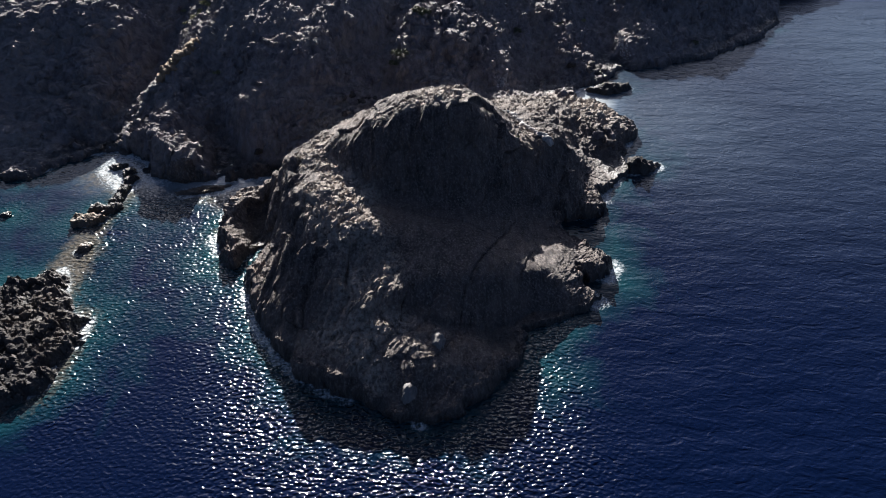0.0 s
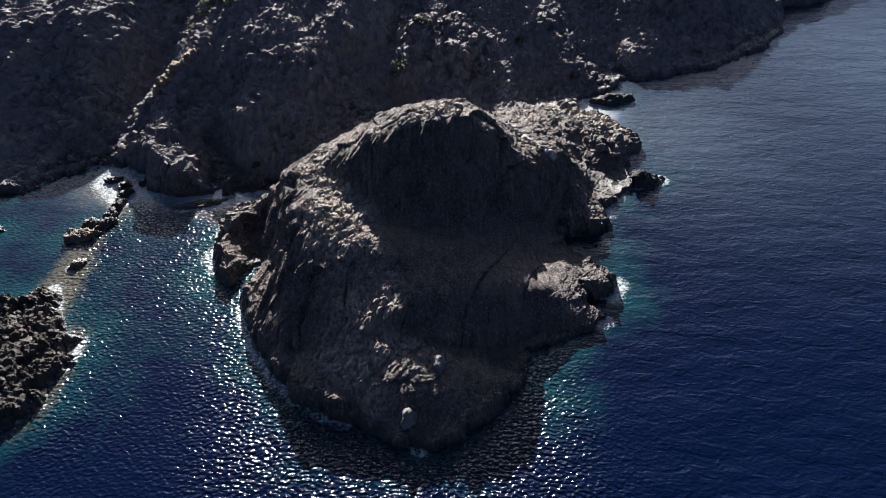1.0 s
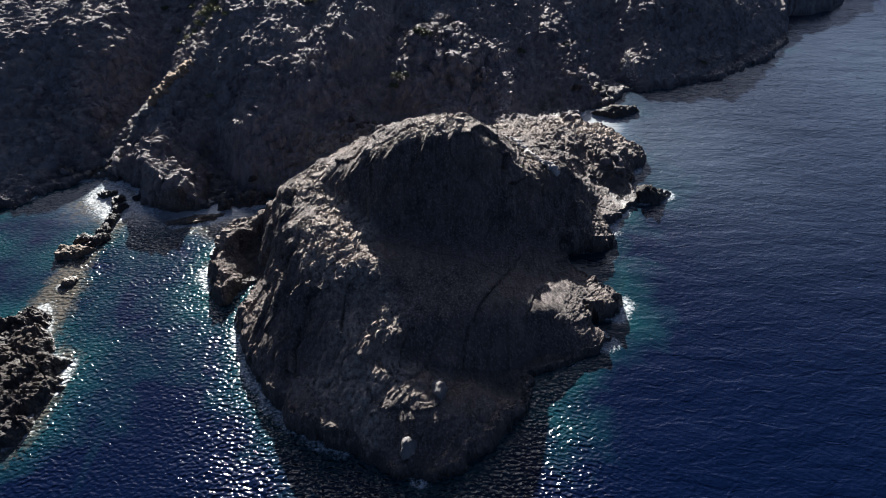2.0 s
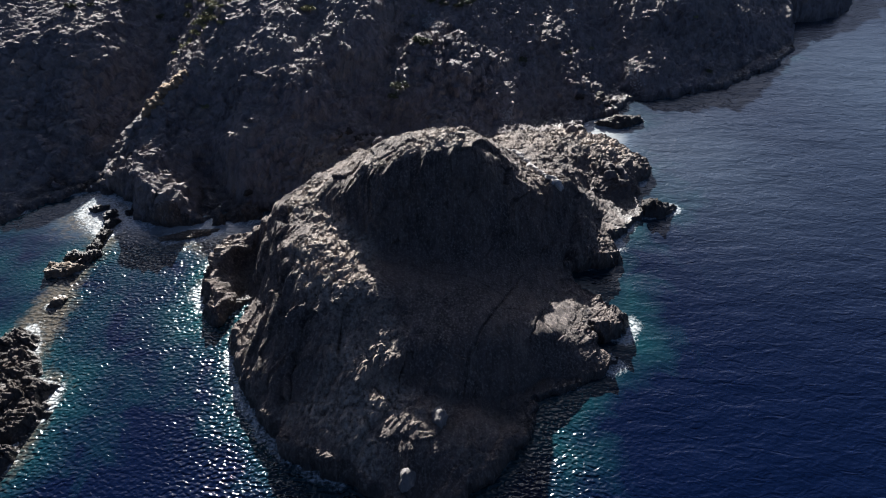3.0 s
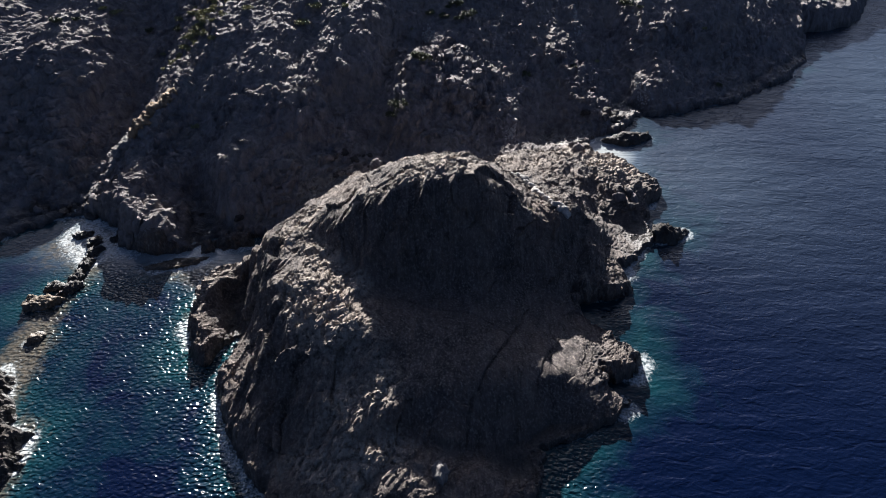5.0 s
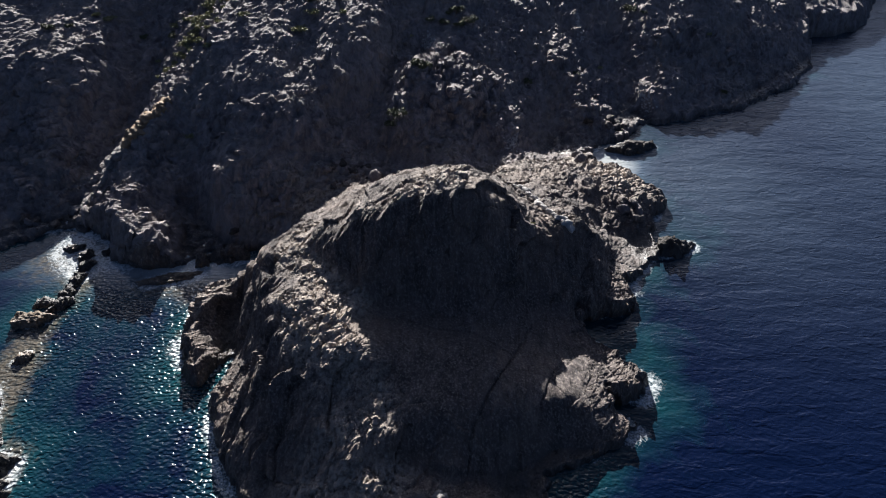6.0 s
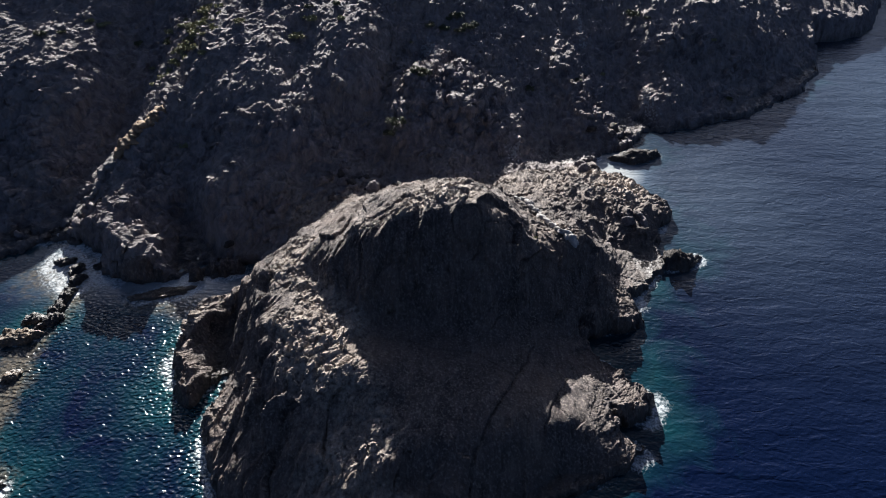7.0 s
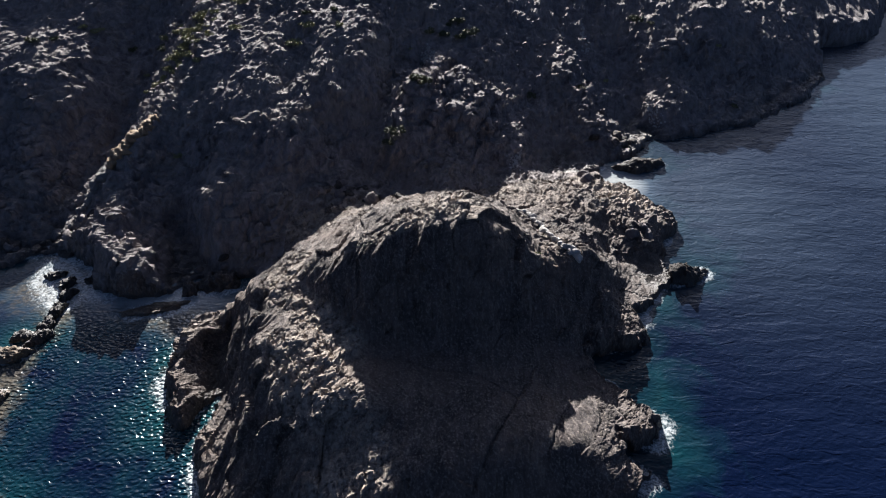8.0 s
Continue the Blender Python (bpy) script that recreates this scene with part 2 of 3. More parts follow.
FAR_COAST = [(18, 90), (20.5, 91.8), (22.5, 94), (25.5, 96), (27.6, 98), (27.8, 100), (33.1, 100), (39.7, 102.5), (46.7, 105.6), (53, 110.5), (58.2, 114.5), (63.4, 120.3),
             (65.2, 126.5), (68.5, 133.8), (74.7, 135.4), (78.4, 137.6), (84.1, 142.4), (88, 150.7), (92, 156), (100, 170), (130, 200), (260, 300), (260, 420), (-260, 420)]
COAST = COVE_COAST + HEADLAND_COAST + FAR_COAST

HEADLAND_LINES = [
    [(-12.2, 62.4, 9.5), (-9, 63.9, 10.6), (-6.8, 65.6, 11.6), (-3.4, 64.3, 13.8), (0.3, 65.9, 13.7), (5.4, 68.7, 10.4), (9.4, 68.9, 6.9), (11.5, 70, 6.6)],          # crest
    [(11.5, 70, 6.6), (10.5, 74, 6.0), (13, 80, 4.6), (16.5, 85, 3.0)],                                                                # its back
    [(-12.5, 60.9, 10.0), (-10.2, 59.7, 11.3), (-7.2, 59.3, 12.5), (-4.5, 59.9, 13.2), (-2.1, 60.5, 13.7), (2.9, 62.1, 12.8), (5.6, 63.8, 10.4), (7.6, 64.8, 8.3), (10.5, 65.8, 7.1), (13.6, 66.4, 6.7)],   # brow of the cliff
    [(-13.2, 61.2, 9.5), (-12.3, 58.5, 9.1), (-11.2, 56.3, 8.7), (-8, 55.2, 7.8), (-5, 55.3, 7.2), (-0.7, 55.5, 6.5), (3.3, 56.6, 6.2), (7.9, 59.2, 4.5), (11.6, 60.4, 3.1), (14.9, 60.2, 2.2)],          # foot of the cliff
    [(14.6, 68.6, 5.2), (16.1, 71.4, 3.4), (17.4, 72.2, 2.0), (18.8, 76, 2.1), (20.3, 76.9, 2.7), (23.4, 79, 2.4), (26.4, 79.5, 1.2)],     # right shoulder
    [(15.2, 66.2, 3.6), (17.7, 64.2, 2.0), (20.2, 70.2, 0.9)],                                                                          # its shelf
    [(-14.2, 62.5, 9.3), (-13.4, 60.6, 9.6), (-13.6, 56.5, 9.0), (-13.9, 52.2, 8.6), (-11.4, 48.6, 8.1), (-11, 45.6, 6.8)],                # sunlit ledge
    [(-11.6, 55.6, 8.7), (-9.8, 52.8, 8.4), (-7.6, 49.6, 8.1), (-6.1, 47.6, 7.4), (-4.9, 45.8, 6.5)],                                    # its inner side
    [(-17.3, 60.5, 8.0), (-16.6, 57.5, 8.3), (-15.9, 53, 8.0), (-14.8, 50, 7.7), (-13.5, 48, 7.4), (-13.0, 45, 5.8), (-9.7, 43.8, 5.9), (-8, 43.5, 5.8), (-5.1, 43.2, 5.5)],   # its outer brow
    [(-19.2, 59.8, 4.8), (-18.6, 56.5, 4.6), (-17.5, 52.5, 4.4), (-16.4, 48.8, 5.0), (-15.8, 46.0, 4.4)],                                # left cliff
    [(-3, 50.6, 6.9), (2, 50.5, 5.7), (6.1, 50, 4.4), (10.5, 51.2, 2.7)],                                                                # slab
    [(-3.4, 45.6, 6.2), (-1, 45.6, 5.9), (4.4, 45.6, 5.0), (7.5, 46.4, 4.0), (10.1, 47.2, 3.3), (12.3, 49.2, 2.3)],
    [(-1.2, 43.8, 5.6), (4.5, 43.9, 3.8), (9.7, 45.4, 2.1), (14.2, 46.0, 1.6)],
    [(-4.1, 42.3, 5.0), (-1.3, 42.2, 4.3), (1.7, 42.3, 3.3), (5.3, 42.9, 1.9), (8.6, 43.9, 0.9)],                                      # slab's lip
    [(-6.9, 41.4, 4.9), (-4.2, 41.0, 4.1), (-1.4, 41.1, 3.1), (1.8, 41.4, 2.0), (5.4, 41.9, 0.8)],                                      # foot of the lip
    [(-11.6, 40.4, 3.6), (-9.2, 39.4, 3.7), (-7.2, 38.7, 3.7), (-4.4, 37.9, 3.7), (-3, 38.1, 3.7), (-0.4, 38, 2.8), (2.6, 37.8, 2.6), (5.6, 37.9, 1.5)],   # front block
    [(-9.2, 36.2, 2.6), (-6.2, 35.4, 2.6), (-3.4, 35.4, 3.0), (-0.9, 34.7, 2.9), (2, 34.6, 1.9)],
    [(-2.9, 32.7, 1.5), (0.5, 32.8, 1.5)],
    [(-21.5, 62.4, 3.4), (-23.1, 59.5, 2.5), (-23.8, 56, 2.1), (-23.2, 52.2, 1.7)],                                                     # outer fin
    [(-20.5, 59.5, 1.3), (-20.9, 57, 0.8), (-20.9, 54.6, 0.4)],
    [(-19.2, 48.4, 2.7), (-18.2, 46.4, 3.0), (-18.4, 43.8, 1.6)],
    [(17, 49.7, 2.1), (14.6, 52, 2.0), (13.4, 54.2, 1.6)],
    [(-14.6, 66, 7.0), (-15, 69, 4.8), (-15, 73, 4.2), (-12.2, 79.3, 5.4), (-16, 81.0, 6.4)],
    [(-18.6, 63.5, 4.6), (-18.2, 67, 2.8)],                                                     # neck
    [(-5, 72, 8.0), (-3, 79, 4.5), (4, 79, 4.2)],
]
# upper ends, mostly out of view, are raised to shade the hillside
HILL_LINES = [
    [(-46.0, 75.4, 0.9), (-45.2, 79, 1.7), (-42.6, 81.2, 4.5), (-39.8, 82.6, 7.0), (-37, 86, 9.0), (-35.6, 93, 11.4), (-35.7, 101, 13.6), (-34.4, 104.5, 14.3), (-36, 130, 22)],     # sunlit spur
    [(-46.6, 83.6, 1.8), (-45.6, 88.6, 3.2), (-44.2, 95, 5.4), (-42.7, 102.4, 8.8), (-43, 112, 13)],                                    # gully beside it
    [(-33, 68.4, 3.0), (-35, 73.6, 4.4), (-35.4, 79.6, 6.0), (-34.9, 86.6, 9.9), (-32, 92, 12.2)],
    [(-26.6, 71.2, 0.7), (-28.8, 74.2, 1.9), (-31.8, 78, 3.9), (-33.4, 82.5, 6.4)],                                                    # dark gully
    [(-25.8, 72.6, 4.0), (-28.4, 76.2, 5.9), (-26, 79.9, 8.4), (-28.4, 84.6, 9.8), (-28.3, 90.3, 12.7), (-25.5, 98.2, 15.2), (-24, 108, 18.3)],
    [(-22.6, 71.4, 2.2), (-19.4, 76, 5.3), (-22.4, 81.4, 9.0), (-20.2, 85.2, 11.3), (-19.4, 92, 12.4), (-19, 99.7, 14.8), (-16, 110, 17.8)],
    [(-16.0, 80.9, 6.2), (-16.6, 84.9, 10.0), (-15.6, 88, 9.2), (-11.7, 94.2, 11.8), (-11, 103, 14.4)],                                  # knob
    [(-12.2, 84.4, 5.4), (-10.2, 89.4, 7.0), (-8.9, 96, 8.8), (-8, 104, 11.4)],                                                          # gully
    [(-7.6, 84.4, 4.3), (-6.4, 88.8, 7.7), (-5.8, 95.3, 10.5), (-2.6, 101, 11.0), (-2.2, 106.5, 12), (-2, 118, 17.0)],                   # middle spur
    [(-1.6, 87.8, 5.9), (4.0, 91.5, 6.9), (5, 97.3, 8.0), (4.3, 102.4, 9.1), (5.5, 112, 11.2)],
    [(2.4, 85.3, 4.2), (7.9, 89.2, 3.5), (11.3, 91.5, 1.7)],
    [(16.5, 95.6, 1.4), (11.9, 98.4, 3.4), (12.4, 104, 5.4), (10.6, 110, 8.2)],                                                          # gully
    [(23.6, 96.4, 0.9), (21.0, 98.4, 2.7), (17.8, 104.2, 5.3), (15.4, 108, 7.4), (14, 116, 10)],
    [(28.4, 102.6, 0.8), (26.8, 108.4, 2.7), (25.6, 112.6, 4.2), (25, 122, 9)],                                                          # gully
    [(29.4, 105.4, 2.9), (34.4, 113.2, 6.3), (39.1, 114.3, 6.4), (39.9, 118, 8.2), (44, 128, 11.5)],
    [(37.9, 102.9, 1.5), (44.6, 112, 3.0), (53.5, 121.5, 4.5), (60.5, 123.5, 2.0)],
    [(-52.5, 85.5, 6.4), (-49.6, 92, 8.8), (-50.4, 99.6, 12.0), (-53, 106, 14.2), (-56, 125, 21.5)],
    [(-48.8, 81.2, 4.0), (-50.6, 77.6, 2.8), (-60, 74, 2.2), (-75, 80, 7)],
    [(-61, 87.5, 8.4), (-55.4, 89.2, 8.4), (-54.6, 84, 4.9), (-60, 80, 4.4)],                                                            # shelves
    [(-90, 85, 12), (-60.4, 106, 14.4), (-90, 130, 24), (-40, 160, 27), (0, 150, 22), (40, 150, 15), (75, 155, 9), (120, 215, 14)],
    [(-150, 110, 30), (-150, 200, 40), (0, 230, 40), (100, 250, 20)],
]
SMOOTH_SLAB = [(-7, 55.2), (-1, 55.2), (4, 56.4), (9, 59), (12, 58), (12, 50), (13, 45.5), (8, 42.8), (2, 41.6), (-2.5, 42.2), (-4, 46), (-6.5, 50)]
SLAB_CRACKS = [[(7.8, 55.2), (6.9, 53.0), (5.6, 50.4), (4.9, 48.6), (3.6, 46.4), (2.9, 44.6), (2.2, 43.5), (1.7, 42.2), (1.6, 40.7)],
               [(10.7, 52.1), (9.6, 50.2), (8.9, 48.5), (7.9, 45.8)], [(-4.5, 53.2), (-1.5, 52.4), (2.5, 52.6), (5.8, 51.0)]]
# spurs broken into ledges: x, y, half widths, strength
LEDGY = [(-1.5, 96, 5.5, 8, 0.8), (4.5, 91, 5, 5, 0.6), (-53, 84, 6, 5, 0.8), (-57, 91, 6, 4, 0.7), (-33.5, 75, 3.5, 6, 0.8), (-35, 82, 3, 5, 0.4), (-16.6, 85.2, 2.2, 2.2, 0.7), (-12, 79.5, 5, 2.5, 0.8),
         (20, 100, 3.5, 5, 0.7), (16, 107, 3, 4, 0.5), (40, 114, 8, 4, 0.7), (53, 120, 8, 3, 0.7), (-43.5, 79, 3, 5, 0.8), (-27, 81, 3, 6, 0.35), (-49, 76.5, 5, 2.5, 0.7), (-36, 98, 4, 10, 0.5), (-22.5, 74, 3, 3, 0.5)]

relief = Relief(HEADLAND_LINES + HILL_LINES, 2.4, 0.1)


def spread(stops):
    """Grid lines from (start, spacing) stops, the last stop closing it."""
    out = []
    for (a, d), (b, _) in zip(stops, stops[1:]):
        n = max(1, round((b - a) / d))
        out += [a + (b - a) * i / n for i in range(n)]
    return np.array(out + [stops[-1][0]])


def terrain():
    gx = spread([(-250, 12), (-120, 4), (-70, 0.6), (-58, 0.26), (-24, 0.125), (20, 0.17), (30, 0.3), (70, 0.6), (95, 4), (150, 12), (250, 12)])
    gy = spread([(29, 0.125), (72, 0.17), (86, 0.24), (118, 0.5), (140, 2), (180, 10), (400, 10)])
    x, y = [a.ravel() for a in np.meshgrid(gx, gy)]
    flat = np.c_[x, y, np.zeros(len(x))]
    inward = edge_distance(x, y, COAST) + 0.55 * fractal(flat * 0.35, 3) + 0.25 * fractal(flat * 1.3, 2)
    z = np.maximum(relief.height(x, y), np.where((x < -19) & (y < 63), -0.6, 0.7))
    cliff = 0.15 + 2.3 * inward
    over = np.minimum(z, cliff)
    soft = np.maximum(0.8 - np.abs(z - cliff), 0) ** 2 / 3.2
    z = np.where(inward > 0, over - soft, np.maximum(0.8 * inward, -4))
    # broken ledges step the hill's spurs
    ledgy = np.full(len(x), 0.12)
    for lx, ly, rx, ry, a in LEDGY:
        ledgy += a * np.exp(-((x - lx) / rx) ** 2 - ((y - ly) / ry) ** 2)
    ledgy = np.clip(ledgy * (0.9 + 0.8 * gradient_noise(flat * 0.3 + 21)), 0, 0.85) * ((y > 70) & (inward > 0.5))
    for rise, share in ((1.6, 1.1), (0.6, 0.6)):
        level = z + 0.9 * fractal(flat * 0.35 + 33, 3) * rise
        part = level / rise - np.floor(level / rise)
        z = z + share * ledgy * rise * (step(part, 0.45, 1.0) - part)
    rows, cols = len(gy), len(gx)
    zz = z.reshape(rows, cols)
    normal = np.stack([-np.gradient(zz, gx, axis=1), -np.gradient(zz, gy, axis=0), np.ones((rows, cols))], -1)
    normal = (normal / np.linalg.norm(normal, axis=2)[..., None]).reshape(-1, 3)
    faces = grid_faces(cols, rows)
    faces = faces[(z > -1.2)[faces].any(axis=1)]
    used, faces = np.unique(faces, return_inverse=True)
    faces = faces.reshape(-1, 4)
    x, y, z, normal = x[used], y[used], z[used], normal[used]
    p = np.c_[x, y, z]
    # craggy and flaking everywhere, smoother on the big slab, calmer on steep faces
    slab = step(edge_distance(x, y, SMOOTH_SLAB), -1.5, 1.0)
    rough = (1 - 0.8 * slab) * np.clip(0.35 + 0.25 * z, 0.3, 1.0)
    # beds standing steeply, striking up and to the right: long along the bed, short across it
    across = np.array((0.84, -0.42, 0.34))
    across /= np.linalg.norm(across)
    along = np.cross(across, (0.0, 0.0, 1.0))
    along /= np.linalg.norm(along)
    down = np.cross(across, along)
    warp = 0.7 * np.c_[gradient_noise(p * 0.4), gradient_noise(p * 0.4 + 40), gradient_noise(p * 0.4 + 80)]
    q = (p + warp) @ np.c_[across, along, down]
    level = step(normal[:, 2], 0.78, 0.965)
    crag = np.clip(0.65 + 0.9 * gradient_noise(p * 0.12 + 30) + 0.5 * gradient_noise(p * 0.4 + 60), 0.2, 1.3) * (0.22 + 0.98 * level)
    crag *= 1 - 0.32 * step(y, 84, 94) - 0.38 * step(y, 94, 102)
    big, joint = blocks(q * (0.42, 0.2, 0.2), 3)
    small, joint_small = blocks(q * (1.25, 0.7, 0.7), 4)
    flakes, joint_flakes = blocks(q * (2.6, 1.5, 1.7), 9)
    flute = fractal(q * (0.5, 0.12, 0.10), 4, 0.55, True)
    push = 0.26 * fractal(p * 0.14, 3, 0.5) * (1 - 0.7 * slab)
    hill = step(y, 74, 84) + step(-x, 26, 30) - step(y, 74, 84) * step(-x, 26, 30)
    gullies = fractal((p + 3 * warp) * (0.15, 0.05, 0.05) + 5, 4, 0.5)
    push += hill * (0.6 * gullies + 0.40 * fractal(q * (0.3, 0.16, 0.16), 5, 0.58) + 0.14 * fractal(p * 0.9 + 70, 3, 0.6, True))
    push += rough * (1 - 0.65 * level) * (0.42 * flute + 0.30 * big * (1 - 0.5 * hill))
    push += rough * crag * (0.09 * small + 0.085 * flakes + 0.05 * fractal(q * (1.6, 0.8, 0.8), 4, 0.6, True))
    push -= rough * (0.10 * step(-joint, -0.05, 0.0) + 0.16 * crag * step(-joint_small, -0.08, 0.0) + 0.06 * crag * step(-joint_flakes, -0.12, 0.0))
    push -= 0.04 * slab * step(-joint, -0.025, 0.0)
    push -= np.where(hill > 0.5, np.median(push[(hill > 0.5) & (z > 1)]), np.median(push[(hill < 0.5) & (z > 1)]))
    wander = 0.25 * gradient_noise(p * 0.9 + 11)
    for crack, depth, half in zip(SLAB_CRACKS, (0.2, 0.15, 0.12), (0.14, 0.13, 0.13)):
        push -= depth * step(-line_distance(x + wander, y, crack), -half, -0.4 * half)
    push *= np.where(z > -0.3, 1.0, 0.3)
    p = p + normal * push[:, None]
    # the painted sunlight weakens across the headland's right shoulder
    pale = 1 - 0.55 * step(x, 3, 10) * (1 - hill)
    # the headland ends at the low neck; the rest is the mainland
    mid = p[faces].mean(axis=1)
    neck = 76 + 0.35 * (mid[:, 0] + 15)
    neck = np.where(mid[:, 0] < -18, 67.0, np.minimum(neck, 89))
    for name, mine, material, label in (("headland", mid[:, 1] < neck, ROCK, "craggy dark schist headland with a sunlit crest and shaded slab, in the sea"),
                                        ("mainland_hillside", mid[:, 1] >= neck, HILL_ROCK, "steep shaded rocky coastal hillside with sunlit spurs above the sea")):
        used, f = np.unique(faces[mine], return_inverse=True)
        ob = mesh_object(name, p[used], f.reshape(-1, 4), material, False)
        # also a colour mask: sun on level tops, shade on slab and cliffs
        ob.data.attributes.new("sunlit_flakes", "FLOAT", "POINT").data.foreach_set("value", (crag * rough * pale)[used].astype(np.float32))
        tagged(ob, label, "rock" if name == "headland" else "hillside", kind="structure")
    return p


LAND = terrain()


def ground_at(x, y, reach=0.3):
    """The land's height near a place."""
    near = (np.abs(LAND[:, 0] - x) < reach) & (np.abs(LAND[:, 1] - y) < reach)
    return float(np.median(LAND[near, 2])) if near.any() else 0.0


# ---- the sea ----
def loose(x, y, rx, ry, turn=0.0):
    """An oval outline for a rock in the sea."""
    c, s = math.cos(radians(turn)), math.sin(radians(turn))
    return [(x + rx * math.cos(a) * c - ry * math.sin(a) * s, y + rx * math.cos(a) * s + ry * math.sin(a) * c) for a in np.linspace(0, 2 * math.pi, 12, endpoint=False)]


# rocks standing in the sea: name, x, y, half length, half width, height, turn, seed, material, label, category
SEA_ROCKS = [
    ("sea_rock", 26.0, 70.4, 2.6, 1.4, 1.9, 12, 13, REEF_ROCK, "small black rock off the headland, ringed by foam", "rock"),
    ("rocky_islet", 25.8, 92.4, 4.3, 1.4, 1.0, 16, 14, REEF_ROCK, "low jagged rock islet off the shore", "islet"),
    ("sea_rock", -42.2, 58.3, 2.0, 1.0, 1.15, 12, 21, OCHRE_ROCK, "pale ochre rock at the end of a chain of rocks", "rock"),
    ("sea_rock", -40.6, 60.2, 1.6, 0.8, 0.8, 40, 22, REEF_ROCK, "low dark rock in a chain across the cove", "rock"),
    ("sea_rock", -40.3, 62.3, 1.2, 0.8, 0.8, 70, 23, REEF_ROCK, "low dark rock in a chain across the cove", "rock"),
    ("sea_rock", -42.0, 60.8, 1.3, 0.7, 0.6, 20, 24, REEF_ROCK, "low dark rock in a chain across the cove", "rock"),
    ("sea_rock", -40.3, 64.3, 1.3, 0.7, 0.9, 80, 25, REEF_ROCK, "low dark rock in a chain across the cove", "rock"),
    ("sea_rock", -40.4, 66.4, 1.1, 0.7, 0.7, 60, 26, REEF_ROCK, "low dark rock in a chain across the cove", "rock"),
    ("sea_rock", -41.3, 68.4, 1.4, 0.8, 0.6, 100, 27, REEF_ROCK, "low dark rock awash in white foam", "rock"),
    ("sea_rock", -43.2, 69.6, 1.2, 0.7, 0.5, 30, 28, REEF_ROCK, "low dark rock awash in white foam", "rock"),
    ("sea_rock", -38.9, 69.0, 0.9, 0.6, 0.7, 30, 29, REEF_ROCK, "low dark rock awash in white foam", "rock"),
    ("sea_rock", -40.7, 53.3, 1.0, 0.6, 0.5, 50, 30, OCHRE_ROCK, "small rock breaking the surface of the cove", "rock"),
    ("sea_rock", -30.6, 64.6, 4.0, 0.9, 0.35, 18, 31, OCHRE_ROCK, "flat ochre rock shelf awash in the cove", "rock"),
    ("sea_rock", -52.6, 59.3, 0.9, 0.6, 0.4, 0, 32, REEF_ROCK, "small rock breaking the surface of the cove", "rock"),
    ("boulder", -27.6, 67.3, 0.9, 0.75, 1.1, 20, 33, ROCK, "rounded dark boulder at the foot of the cliff", "boulder"),
    ("boulder", -26.2, 68.3, 0.7, 0.6, 0.9, 70, 34, ROCK, "rounded dark boulder at the foot of the cliff", "boulder"),
    ("boulder", -24.6, 68.2, 2.6, 1.2, 1.5, 14, 35, ROCK, "long dark boulder in the shaded inlet", "boulder"),
]
REEFS = [
    [(-60, 44), (-52, 48), (-46.4, 47.2), (-44.1, 48.4), (-41.2, 50), (-39.6, 47), (-37.6, 43.6), (-35.2, 42.9), (-34.8, 40.3), (-36, 37.6), (-35.6, 35), (-37.4, 32.6), (-42, 29), (-60, 27)],
]
SHORES = REEFS + [loose(x, y, rx, ry, turn) for _, x, y, rx, ry, _, turn, *_ in SEA_ROCKS]


